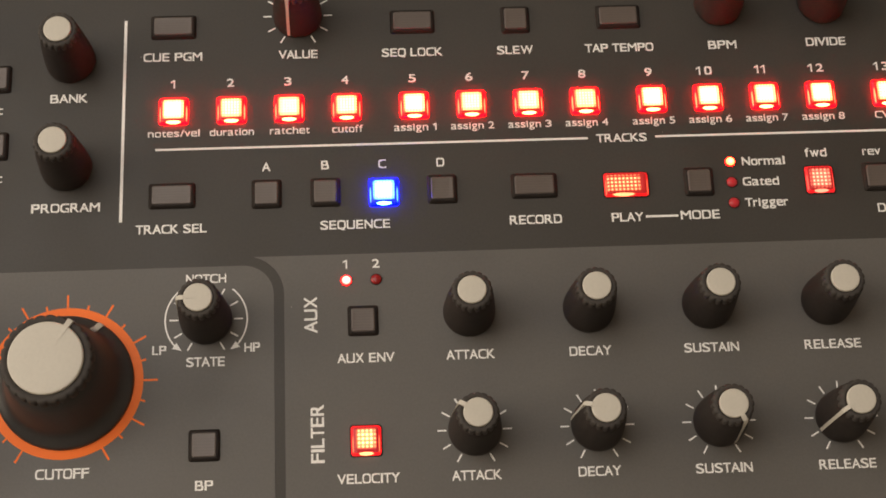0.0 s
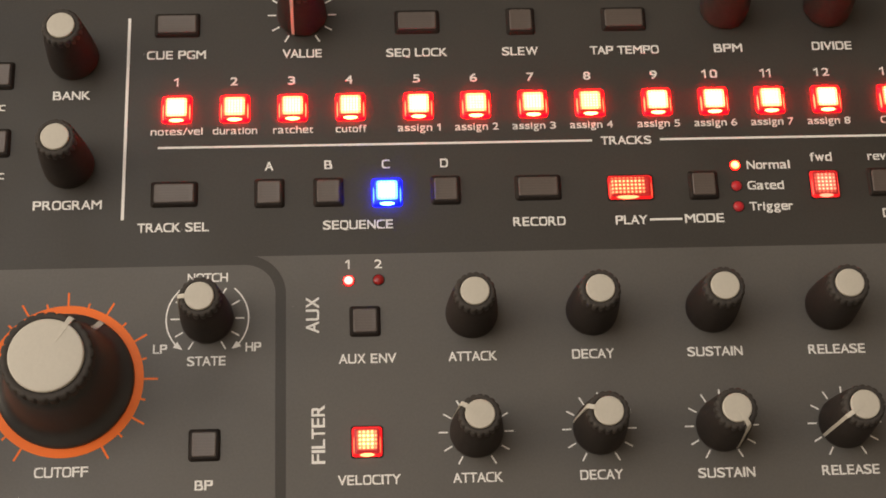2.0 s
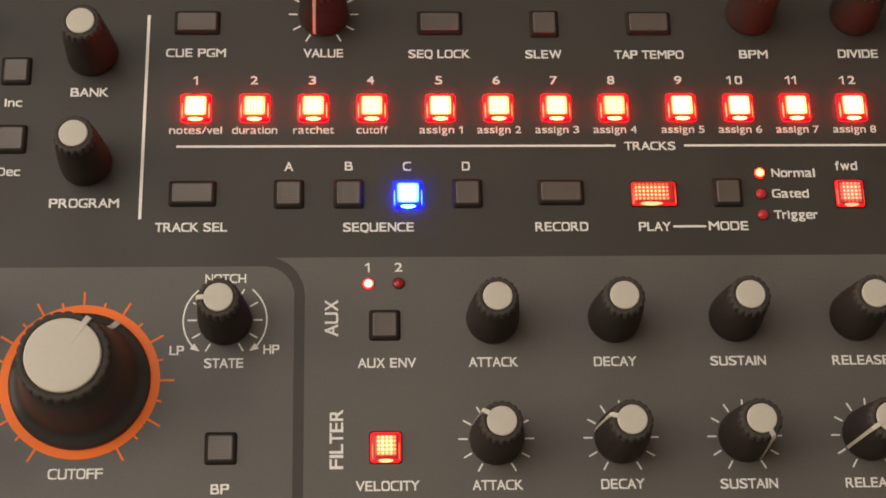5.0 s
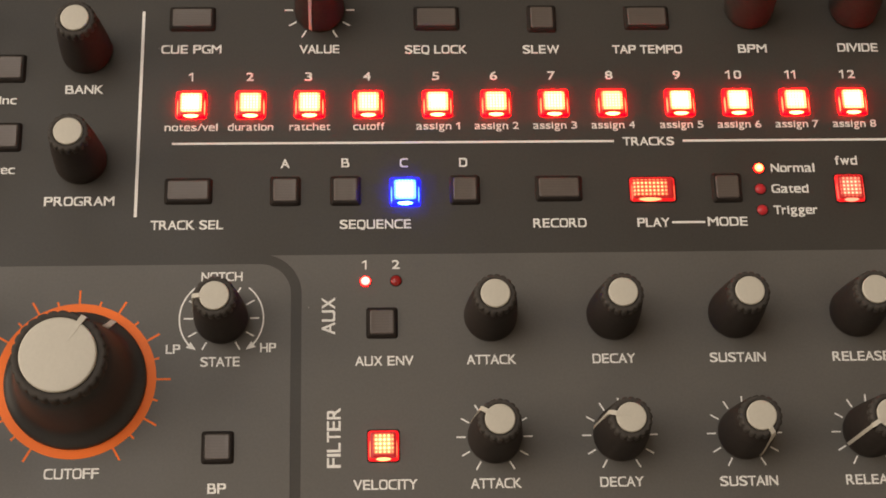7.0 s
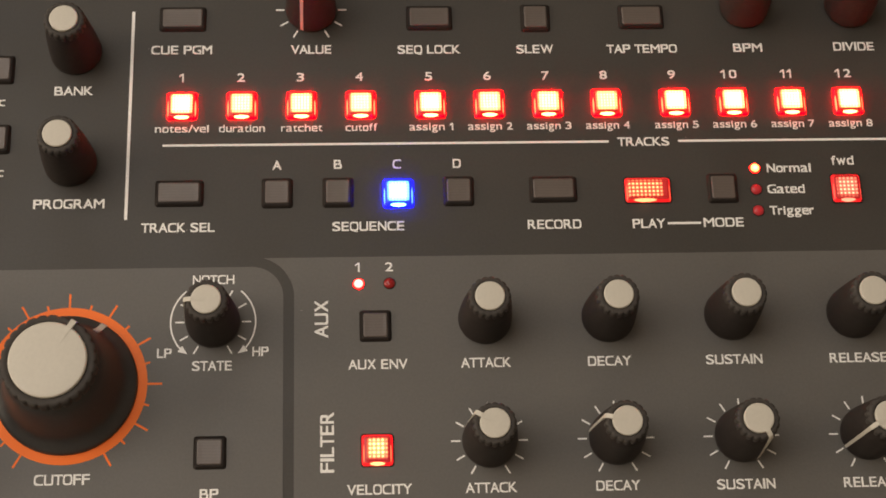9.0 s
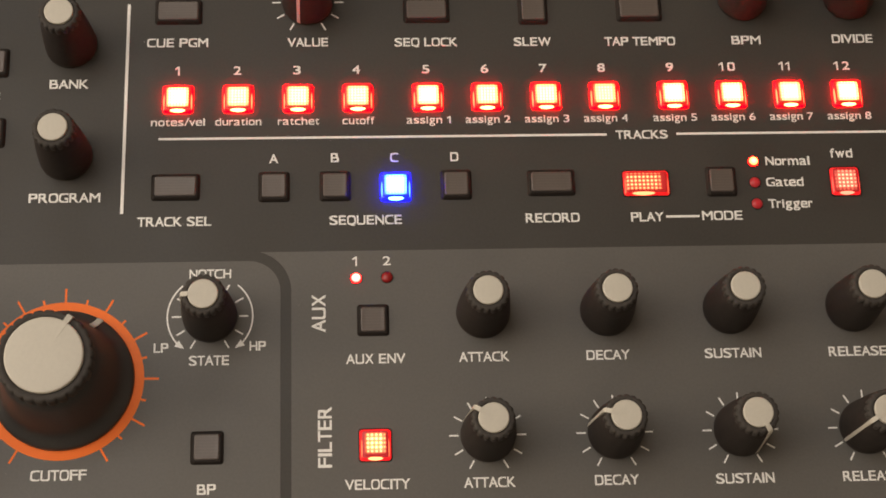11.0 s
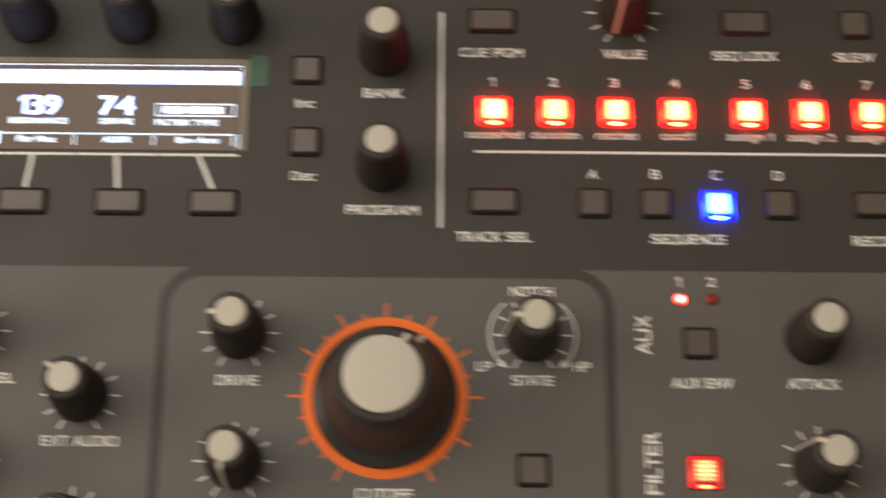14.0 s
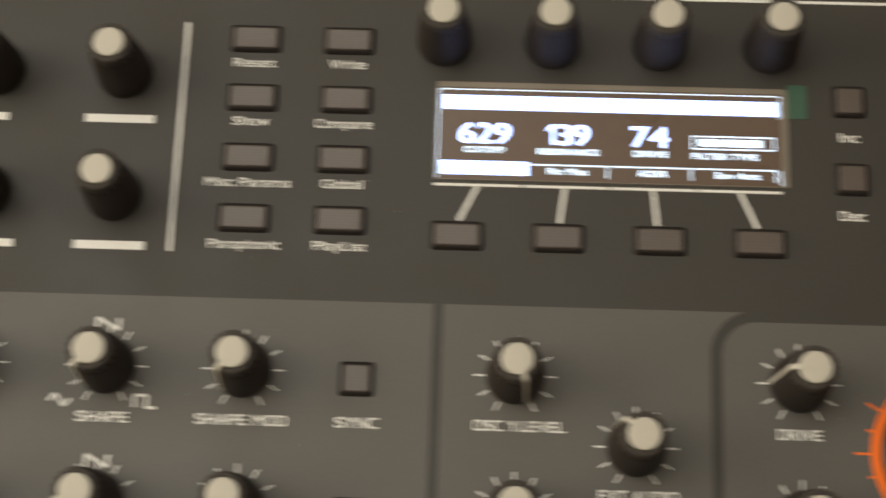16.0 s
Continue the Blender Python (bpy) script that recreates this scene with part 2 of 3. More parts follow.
def table():
    top = tagged(new("table"), "brown wooden table under the synthesizer", "table")
    bm = bmesh.new()
    loft(bm, [round_rect(700, 380, 12, z, cy=20) for z in (-102, -72)])
    part("tabletop", bm, WOOD, top)
    for x in (-640, 640):
        for y in (-300, 340):
            bm = bmesh.new()
            loft(bm, [round_rect(22, 22, 4, -840, cx=x, cy=y), round_rect(28, 28, 4, -102, cx=x, cy=y)])
            part("leg", bm, WOOD, top)


room()
table()

# ---------------------------------------------------------------- the synthesizer
synth = tagged(new("synthesizer"), "black and grey synthesizer with lit red buttons and cream-capped knobs", "synthesizer")

bm = bmesh.new()
loft(bm, [round_rect(322, 118, 4, -70, cy=36), round_rect(322, 118, 4, -3.2, cy=36)])
part("case", bm, BODY, synth)
bm = bmesh.new()
loft(bm, [round_rect(320, 116, 3, -3.2, cy=36), round_rect(320, 116, 3, -0.3, cy=36), round_rect(319.7, 115.7, 3, 0, cy=36)])
panel = part("front_panel", bm, PANEL, synth, "dark powder-coated panel with white screen print")

# grey sections, with dark grooves left between them
LOW, EDGE, ARC_R, ARC_IN = -78.0, 32.3, 10.7, 8.0


def section(outline, label):
    b = bmesh.new()
    slab(b, outline, 0.0, 0.09)
    part("panel_section", b, GREY, panel, label)


def corner(side, r, start, end, n=10):
    return [(side * (45 + r * math.cos(radians(start + (end - start) * k / n))), 22 + r * math.sin(radians(start + (end - start) * k / n))) for k in range(n + 1)]


meet = math.degrees(math.asin((EDGE - 22) / ARC_R))
section([(-318, LOW), (-120.3, LOW), (-120.3, EDGE), (-318, EDGE)], "grey oscillator section")
section([(-117.9, LOW), (-55.7, LOW)] + corner(-1, ARC_R, 0, meet) + [(-117.9, EDGE)], "grey mixer section")
section([(-53.1, LOW), (53.1, LOW)] + corner(1, ARC_IN, 0, 90) + corner(-1, ARC_IN, 90, 0), "grey filter section with rounded corners")
section(corner(1, ARC_R, meet, 0) + [(55.7, LOW), (318, LOW), (318, EDGE)], "grey envelope section")

# ---------------------------------------------------------------- screen print
INK0, INK1 = 0.03, 0.14


def printed(name, mat=None, *bars_):
    b = bmesh.new()
    for x0, y0, x1, y1, w in bars_:
        bar(b, x0, y0, x1, y1, w, INK0, INK1)
    return part(name, b, mat or PRINT, panel)


printed("dividing_line", PRINT, (12.9, 43.1, 12.9, 102.4, 0.8))
printed("dividing_line", PRINT, (-183.4, 43.4, -183.4, 102.4, 0.9))
printed("bracket_line", PRINT, (21.6, 63.5, 138.0, 63.5, 0.62))
printed("bracket_line", PRINT, (156.4, 63.5, 272.5, 63.5, 0.62))
printed("dash", PRINT, (151.9, 40.4, 160.6, 40.4, 0.6))
for xa, xb in ((-121.2, -100.2), (-99.7, -79.3), (-78.8, -58.6), (-58.1, -38.2)):
    printed("display_underline", PRINT, (xa, 61.9, xb, 61.9, 0.65))
printed("edge_line", PRINT, (-318, 111.7, 318, 111.7, 0.7))
for xt, xb in ((-110.8, -115.0), (-89.9, -91.0), (-68.8, -67.9), (-48.1, -44.2)):
    printed("leader_line", PRINT, (xt, 61.6, xb, 52.9, 0.95))

WORDS = []


def words(tall, turn, *entries):
    """Lettering: text, middle x, middle y and width, of one letter height and turn."""
    WORDS.extend((text, x, y, w, tall, turn) for text, x, y, w in entries)


# sequencer, upper row
words(2.5, 0,
      ("CUE PGM", 25.9, 91.0, 16.0), ("VALUE", 60.1, 90.9, 10.7), ("SEQ LOCK", 91.4, 90.7, 16.7), ("SLEW", 119.8, 90.6, 9.9),
      ("TAP TEMPO", 148.7, 90.5, 19.0), ("BPM", 177.5, 90.6, 7.9), ("DIVIDE", 206.5, 90.8, 11.1))
words(2.4, 0,
      ("TRACKS", 147.2, 63.4, 13.7))
# sequencer, lower row
words(2.5, 0,
      ("TRACK SEL", 26.2, 40.8, 18.6), ("SEQUENCE", 74.6, 40.6, 18.4), ("RECORD", 122.5, 40.5, 13.9), ("PLAY", 147.0, 40.4, 8.5),
      ("MODE", 166.5, 40.5, 10.5), ("A", 51.2, 57.7, 2.3), ("B", 66.9, 57.8, 2.1), ("C", 82.2, 57.7, 2.1),
      ("D", 97.8, 57.7, 2.1), ("fwd", 199.6, 57.5, 5.9), ("D", 215.6, 41.0, 2.2))
words(2.3, 0,
      ("rev", 214.9, 57.5, 5.0))
words(2.4, 0,
      ("Normal", 185.1, 55.5, 11.7), ("Gated", 183.8, 49.6, 9.8), ("Trigger", 184.7, 43.6, 11.6))
# filter
words(2.5, 0,
      ("BP", 35.4, -27.6, 4.5), ("STATE", 35.5, 4.3, 9.8))
words(2.6, 0,
      ("CUTOFF", 0.2, -23.4, 13.3))
words(2.4, 0,
      ("NOTCH", 35.5, 26.7, 10.4), ("LP", 23.7, 7.7, 3.6), ("HP", 47.4, 7.8, 4.0))
# envelopes
words(2.4, 0,
      ("2", 79.7, 29.5, 2.0))
words(3.4, 90,
      ("AUX", 62.5, 15.9, 9.7), ("FILTER", 63.8, -15.5, 15.0))
words(2.5, 0,
      ("AUX ENV", 76.5, 4.0, 14.7), ("VELOCITY", 76.4, -27.3, 15.7), ("ATTACK", 103.4, 4.0, 12.5), ("DECAY", 134.4, 3.9, 10.9),
      ("SUSTAIN", 165.9, 3.8, 14.3), ("RELEASE", 197.6, 3.7, 14.8), ("ATTACK", 103.5, -27.4, 12.5), ("DECAY", 134.5, -27.5, 10.8),
      ("SUSTAIN", 166.0, -27.8, 14.4), ("RELEASE", 197.5, -27.9, 14.6))
# programs and display
words(2.5, 0,
      ("BANK", -1.9, 79.3, 10.0), ("PROGRAM", -1.6, 47.6, 18.0))
words(2.3, 0,
      ("Inc", -21.7, 76.3, 4.6), ("Dec", -21.6, 56.5, 6.0))
words(2.2, 0,
      ("Write", -143.4, 92.2, 8.8), ("Show", -166.2, 76.8, 8.8), ("Compare", -143.6, 76.6, 13.6), ("Misc Params", -166.0, 61.1, 20.5),
      ("Global", -143.2, 61.2, 9.7), ("Paraphonic", -165.8, 45.6, 17.0), ("PlayList", -143.1, 45.7, 12.6), ("Reset", -166.3, 92.1, 10.2))
# oscillators and mixer
words(2.5, 0,
      ("OSC 1 LEVEL", -99.6, 3.9, 21.0), ("EXT AUDIO", -72.4, -11.3, 18.0), ("DRIVE", -35.7, 3.8, 10.0), ("RESONANCE", -35.6, -27.5, 20.0),
      ("SYNC", -137.0, 3.6, 9.9), ("SHAPE MOD", -163.6, 3.5, 21.0), ("SHAPE", -195.7, 3.3, 12.0))
STEP_X = [26.4 + 65.0 * g + 15.55 * k for g in range(4) for k in range(4)][:13]
UNDER = ["notes/vel", "duration", "ratchet", "cutoff"] + ["assign %d" % k for k in range(1, 9)] + ["CV"]
UNDER_W = [13.9, 11.9, 10.7, 8.3, 11.5, 11.7, 11.7, 11.6, 11.6, 11.7, 11.6, 11.7, 4.0]
for k, x in enumerate(STEP_X):
    if k not in (0, 10):
        WORDS.append((str(k + 1)[-1], x + (-0.3 if k < 9 else 0.75), 82.8, 2.0, 2.4, 0))
    WORDS.append((UNDER[k], x + (0.1 if k < 12 else -2.0), 68.2, UNDER_W[k], 2.05, 0))
# words on the display, which glow
FIGURES = [("6", -113.6, 4.0), ("2", -109.35, 3.8), ("9", -105.1, 4.0), ("1", -93.4, 1.9), ("3", -90.1, 3.8), ("9", -86.1, 4.0), ("7", -71.9, 4.2), ("4", -67.4, 4.6)]
SHOWN = [
    ("CUTOFF", -109.4, 70.9, 9.6, 1.55), ("RESONANCE", -89.2, 70.8, 14.5, 1.55), ("DRIVE", -69.4, 70.8, 8.0, 1.55), ("FILTER TYPE", -51.6, 70.6, 15.6, 1.55),
    ("Fltr Misc", -89.3, 65.8, 9.6, 1.6), ("ADSR", -69.0, 65.8, 7.0, 1.6), ("Env Amt", -48.6, 65.8, 10.6, 1.6),
]


def glyphs(words, fine=3, bold=0.0):
    """Meshes of the built-in font, each fitted to its width and letter height, lying flat."""
    obs = []
    for text in ["H"] + words:
        cu = bpy.data.curves.new("lettering", "FONT")
        cu.body, cu.size, cu.align_x, cu.offset, cu.extrude, cu.resolution_u = text, 1.0, "LEFT", bold, 0.01, fine
        cu.space_character = 1.06
        obs.append(new("lettering", cu))
    bpy.context.view_layer.update()
    dg = bpy.context.evaluated_depsgraph_get()
    out = []
    for ob in obs:
        me = bpy.data.meshes.new_from_object(ob.evaluated_get(dg))
        out.append(me)
    for ob in obs:
        cu = ob.data
        bpy.data.objects.remove(ob)
        bpy.data.curves.remove(cu)
    return out


def fitted(me, ref, width, tall, z, thick, heavy=0.022):
    """The letters in metres; heavy ones are fattened by laying four shifted copies over one another."""
    co = np.empty(len(me.vertices) * 3)
    me.vertices.foreach_get("co", co)
    co = co.reshape(-1, 3)
    fat = heavy * tall
    x0, x1 = co[:, 0].min(), co[:, 0].max()
    co[:, 0] = (co[:, 0] - (x0 + x1) / 2) * (width - 2 * fat) / (x1 - x0)
    co[:, 1] = (co[:, 1] - ref / 2) * (tall - 2 * fat) / ref
    top = co[:, 2] > 0
    faces = [tuple(p.vertices) for p in me.polygons]
    verts, polys = [], []
    for k, (dx, dy) in enumerate(((-1, -1), (1, -1), (-1, 1), (1, 1)) if fat else ((0, 0),)):
        c = co.copy()
        c[:, 0] += dx * fat
        c[:, 1] += dy * fat
        c[:, 2] = np.where(top, z + thick + 0.012 * k, z)
        polys += [tuple(i + len(verts) for i in f) for f in faces]
        verts += [tuple(p) for p in c * MM]
    out = bpy.data.meshes.new("lettering")
    out.from_pydata(verts, [], polys)
    bpy.data.meshes.remove(me)
    return out


def one_mesh(tall):
    """A figure one: a stem with a short flag."""
    b = bmesh.new()
    box(b, 0.0, 0.42, -tall / 2, tall / 2, INK0, INK1)
    slab(b, [(0.0, tall / 2 - 0.02), (-0.75, tall / 2 - 0.55), (-0.75, tall / 2 - 0.95), (0.0, tall / 2 - 0.55)], INK0, INK1)
    return b


# a wide, squared face made from the built-in letters: widths in letter heights
INK = {}
for letters, wide in (("I", 0.20), ("il", 0.19), ("1", 0.42), ("f", 0.44), ("t", 0.46), ("r", 0.46), ("/", 0.52), ("sz", 0.64), ("cvyk", 0.66), ("abdeghnopqu", 0.68), ("L", 0.72), ("EFJ", 0.74), ("w", 0.98), ("m", 1.10),
                      ("BPSTZ", 0.82), ("0235", 0.76), ("46789", 0.78), ("CKRX", 0.86), ("DGHNOUQ", 0.87), ("AVY", 0.92), ("M", 1.02), ("W", 1.34)):
    INK.update({c: wide for c in letters})
SIDE = {c: 0.015 for c in "AVYTvy/"} | {c: 0.06 for c in "CGOQSLFKXPJceosftr"}
ROUND_FULL = "OCGQ0"
ROUND_LOW = "oceabdpqg"
BOWLS = {"D": ((0.0, 1.0),), "P": ((0.42, 1.0),), "R": ((0.45, 1.0),), "B": ((0.53, 1.0), (0.0, 0.53))}
ONE = [(0.23, 0.0), (0.40, 0.0), (0.40, 1.0), (0.25, 1.0), (0.0, 0.80), (0.0, 0.62), (0.23, 0.78)]


def squared(co, x0, x1, y0, y1, power=3.6):
    """Pushes round strokes inside a box towards its corners."""
    inside = (co[:, 1] >= y0 - 1e-4) & (co[:, 1] <= y1 + 1e-4)
    u = (co[:, 0] - (x0 + x1) / 2) / ((x1 - x0) / 2)
    v = (co[:, 1] - (y0 + y1) / 2) / ((y1 - y0) / 2)
    r = np.hypot(u, v) + 1e-9
    f = (np.abs(u / r) ** power + np.abs(v / r) ** power) ** (-1 / power)
    u2, v2 = np.clip(u * f, -1, 1), np.clip(v * f, -1, 1)
    co[inside, 0] = ((x0 + x1) / 2 + u2 * (x1 - x0) / 2)[inside]
    co[inside, 1] = ((y0 + y1) / 2 + v2 * (y1 - y0) / 2)[inside]


def letter_set(chars, bold=0.0):
    """Squared letters, one unit high: points, faces and ink width of each."""
    raw = glyphs([*chars, "x"], 6, bold)
    high = max(v.co.y for v in raw[0].vertices)
    low = max(v.co.y for v in raw[-1].vertices) / high
    out = {}
    for c, me in zip(chars, raw[1:]):
        co = np.array([tuple(v.co) for v in me.vertices])
        faces = [tuple(p.vertices) for p in me.polygons]
        co[:, :2] /= high
        x0, x1 = co[:, 0].min(), co[:, 0].max()
        if c in ROUND_FULL:
            squared(co, x0, x1, 0.0 if c == "Q" else co[:, 1].min(), co[:, 1].max())
            co[:, 1] = np.clip(co[:, 1], -0.12 if c == "Q" else 0.0, 1.0)
        elif c in BOWLS:
            for y0, y1 in BOWLS[c]:
                right = co.copy()
                reach = co[(co[:, 1] > y0 + 0.1) & (co[:, 1] < y1), 0].max()
                squared(right, x0 - 0.2 * (x1 - x0), reach, y0, y1)
                co = np.where(co[:, :1] > x0 + 0.45 * (x1 - x0), right, co)
        elif c == "U":
            squared(co, x0, x1, co[:, 1].min(), x1 - x0)
        elif c in ROUND_LOW:
            squared(co, x0, x1, -0.02, low + 0.02)
        if c.islower():
            tall = 0.74
            y = co[:, 1].copy()
            co[:, 1] = np.where(y > low, tall + (y - low) * (1.0 - tall) / (1.0 - low), np.where(y > 0, y * tall / low, y))
        if c == "1":
            co = np.array([(*p, -0.01) for p in ONE] + [(*p, 0.01) for p in ONE])
            faces = [tuple(range(7)), tuple(range(7, 14))] + [(k, (k + 1) % 7, 7 + (k + 1) % 7, 7 + k) for k in range(7)]
            x0, x1 = 0.0, 0.40
        wide = INK.get(c, 0.7)
        co[:, 0] = (co[:, 0] - x0) / (x1 - x0) * wide
        out[c] = co, faces, wide
    for me in raw:
        bpy.data.meshes.remove(me)
    return out


def wide_word(text, letters):
    me = bpy.data.meshes.new("lettering")
    at, verts, polys = 0.0, [], []
    for c in text:
        if c == " ":
            at += 0.46
            continue
        co, faces, wide = letters[c]
        side = SIDE.get(c, 0.085)
        at += side
        polys += [tuple(i + len(verts) for i in f) for f in faces]
        verts += [(p[0] + at, p[1], p[2]) for p in co]
        at += wide + side
    me.from_pydata(verts, [], polys)
    return me


made = glyphs([w[0] for w in SHOWN])
HEIGHT = max(v.co.y for v in made[0].vertices)
LETTERS = letter_set(sorted({c for w in WORDS for c in w[0] if c != " "}))
for text, x, y, w, tall, turn in WORDS:
    me = fitted(wide_word(text, LETTERS), 1.0, w, tall, 0.03, 0.11, 0.020 if tall > 2.3 else 0.010)
    me.materials.append(PRINT)
    part("lettering", me, PRINT, panel, place=(x, y, 0), turn=turn)
for x, y in ((71.8, 29.5), (STEP_X[0] - 0.2, 82.8), (STEP_X[9] - 1.8, 82.8), (STEP_X[10] - 1.2, 82.8), (STEP_X[10] + 0.6, 82.8), (STEP_X[11] - 1.8, 82.8), (STEP_X[12] - 1.8, 82.8)):
    part("figure_one", one_mesh(2.5), PRINT, panel, place=(x, y, 0))

# words too small to read
for x, y, w, tall in ((-198.2, 76.6, 16.8, 2.6), (-198.0, 44.5, 16.8, 2.6), (-231.0, 76.5, 11.0, 2.4), (-228.5, 44.4, 15.0, 2.4)):
    printed("lettering_bar", PRINT, (x - w / 2, y, x + w / 2, y, tall * 0.8))

# waveform symbols round the shape knobs
WAVES = {"sawtooth": ((-0.5, -0.5), (-0.5, 0.5), (0.5, -0.5), (0.5, 0.5)), "triangle": ((-0.5, -0.1), (-0.22, 0.5), (0.22, -0.5), (0.5, 0.1)), "pulse": ((-0.5, -0.5), (-0.5, 0.5), (0.05, 0.5), (0.05, -0.5), (0.5, -0.5))}
for wave, x, y in (("sawtooth", -196.2, 25.3), ("triangle", -206.0, 7.0), ("pulse", -186.0, 7.1), ("sawtooth", -196.0, -6.9), ("triangle", -206.0, -24.3), ("pulse", -186.0, -24.3)):
    bm = bmesh.new()
    dots = [(x + 5.0 * u, y + 2.9 * v) for u, v in WAVES[wave]]
    for n, ((xa, ya), (xb, yb)) in enumerate(zip(dots, dots[1:])):
        bar(bm, xa, ya, xb, yb, 0.7, INK0, INK1 + 0.004 * n)
    part("waveform_symbol", bm, PRINT, panel)

# orange scale round the large knob
bm = bmesh.new()
arc_band(bm, 0, 0, 17.5, 19.85, -180, 180, 120, INK0, INK1)
ring = part("cutoff_scale", bm, ORANGE, panel, "orange printed ring with ticks")
for k in range(-10, 11):
    a = radians(15 * k)
    r1 = 23.4 if k % 2 == 0 else 21.1
    bm = bmesh.new()
    bar(bm, 19.83 * math.sin(a), 19.83 * math.cos(a), r1 * math.sin(a), r1 * math.cos(a), 0.55, INK0, INK1)
    part("tick", bm, ORANGE, panel)

# curved arrows beside the state knob
for side in (-1, 1):
    bm = bmesh.new()
    arc_band(bm, 35.6, 15.6, 10.35, 10.75, side * 40, side * 136, 24, INK0, INK1)
    tip = Vector((35.6 + 10.3 * math.sin(radians(side * 143)), 15.6 + 10.3 * math.cos(radians(side * 143))))
    base = Vector((35.6 + 10.6 * math.sin(radians(side * 130)), 15.6 + 10.6 * math.cos(radians(side * 130))))
    d = (tip - base).normalized()
    s = Vector((-d.y, d.x)) * 0.95
    slab(bm, [tuple(base - s), tuple(tip), tuple(base + s)], INK0, INK1 + 0.02)
    part("curved_arrow", bm, PRINT, panel)

# ---------------------------------------------------------------- knobs


def knob_mesh():
    b = bmesh.new()
    n = 72
    loft(b, [ring_at(6.5, 0.1, n), ring_at(6.75, 0.5, n), ring_at(6.72, 1.6, n), ring_at(6.5, 5.0, n), ring_at(6.1, 9.5, n), ring_at(5.6, 14.0, n), ring_at(5.2, 16.6, n), ring_at(4.8, 17.2, n)])
    return b


def grip_mesh(r, z, drop, lobes, inner, n):
    """The lobed collar under the cap."""
    b = bmesh.new()
    loft(b, [ring_at(r - 0.25, z - drop, n, 0.5, lobes), ring_at(r + 0.05, z - drop + 0.5, n, 0.55, lobes), ring_at(r, z - 1.0, n, 0.5, lobes), ring_at(r - 0.12, z - 0.45, n, 0.45, lobes),
             ring_at(r - 0.45, z - 0.1, n, 0.3, lobes), ring_at(r - 0.8, z, n, 0.1, lobes), ring_at(inner + 0.12, z, n), ring_at(inner, z - 0.3, n)])
    return b


def knob_cap_mesh():
    b = bmesh.new()
    loft(b, [ring_at(3.62, 18.3, 48), ring_at(3.62, 19.0, 48), ring_at(3.52, 19.2, 48), ring_at(3.38, 19.27, 48), ring_at(3.25, 19.28, 48), ring_at(1.0, 19.28, 48)])
    return b


def pointer_mesh():
    """A white inlay from the cap's middle over the rim and down the side; it points along +x."""
    b = bmesh.new()
    line = [(0.3, 19.30), (1.9, 19.33), (3.7, 19.37), (5.0, 18.95), (5.5, 18.2), (5.6, 17.5), (5.9, 13.5), (6.25, 9.0), (6.6, 5.0), (6.82, 2.0), (6.86, 0.7)]
    w = [0.3, 0.45, 0.55, 0.55, 0.52, 0.46] + [0.42] * 5
    rings = []
    for (r, z), hw in zip(line, w):
        rings.append([(r, -hw, z), (r, hw, z), (r - 0.45, hw, z - 0.5), (r - 0.45, -hw, z - 0.5)])
    loft(b, rings)
    return b


def ticks_mesh():
    b = bmesh.new()
    bar(b, 0, 7.15, 0, 9.45, 0.42, INK0, INK1)
    return b


shared = {}


def knob(x, y, pointer=None, ticks=None):
    """pointer: the degrees, anticlockwise from the right, that the white line points to."""
    if not shared:
        for key, b, mat in (("body", knob_mesh(), KNOB), ("grip", grip_mesh(5.25, 18.7, 3.0, 18, 3.65, 108), GRIP), ("cap", knob_cap_mesh(), CAP), ("pointer", pointer_mesh(), CAP), ("ticks", ticks_mesh(), PRINT)):
            ob = part(key, b, mat, None, smooth=key in ("body", "grip", "cap"))
            shared[key] = ob.data
            bpy.data.objects.remove(ob)
    turn = pointer if pointer is not None else (x * 7.3 + y * 3.1) % 20
    body = part("knob", shared["body"], KNOB, synth, "black fluted knob with a cream cap" + ("" if pointer is None else " and white pointer line"), (x, y, 0.09), turn)
    tagged(body, group="knobs on the panel")
    part("grip_ring", shared["grip"], GRIP, body, "charcoal lobed grip ring")
    part("cap", shared["cap"], CAP, body, "cream disc")
    if pointer is not None:
        part("pointer", shared["pointer"], CAP, body, "white pointer line")
    if ticks is None:
        ticks = pointer is not None
    if ticks:
        for k in range(-5, 6):
            part("tick", shared["ticks"], PRINT, panel, place=(x, y, 0), turn=-30 * k)


ADSR_X = (103.5, 134.7, 165.9, 197.3)
for x in ADSR_X:
    knob(x, 15.4)
for x, a in zip(ADSR_X, (148, 165, 300, 210)):
    knob(x, -15.8, a)
for x, y in ((-1.7, 90.6), (-1.7, 59.0), (177.4, 103.0), (206.5, 103.0), (-119.8, 99.0), (-93.4, 99.0), (-67.1, 99.0), (-40.2, 99.0),
             (-197.9, 88.5), (-197.8, 57.1), (-229.2, 88.5), (-229.2, 57.1)):
    knob(x, y)
for x, y, a in ((60.1, 102.7, 249), (35.6, 15.6, 180), (-35.6, 15.6, 180), (-35.5, -15.9, 260), (-100.8, 15.6, 292), (-100.6, -16.0, 240), (-73.0, -0.2, 140), (-73.0, -31.6, 140),
                (-195.6, 15.3, 230), (-163.8, 15.3, 230), (-195.6, -16.0, 210), (-163.6, -16.0, 210), (-228.3, 15.4, 230), (-228.3, -16.0, 230)):
    knob(x, y, a)

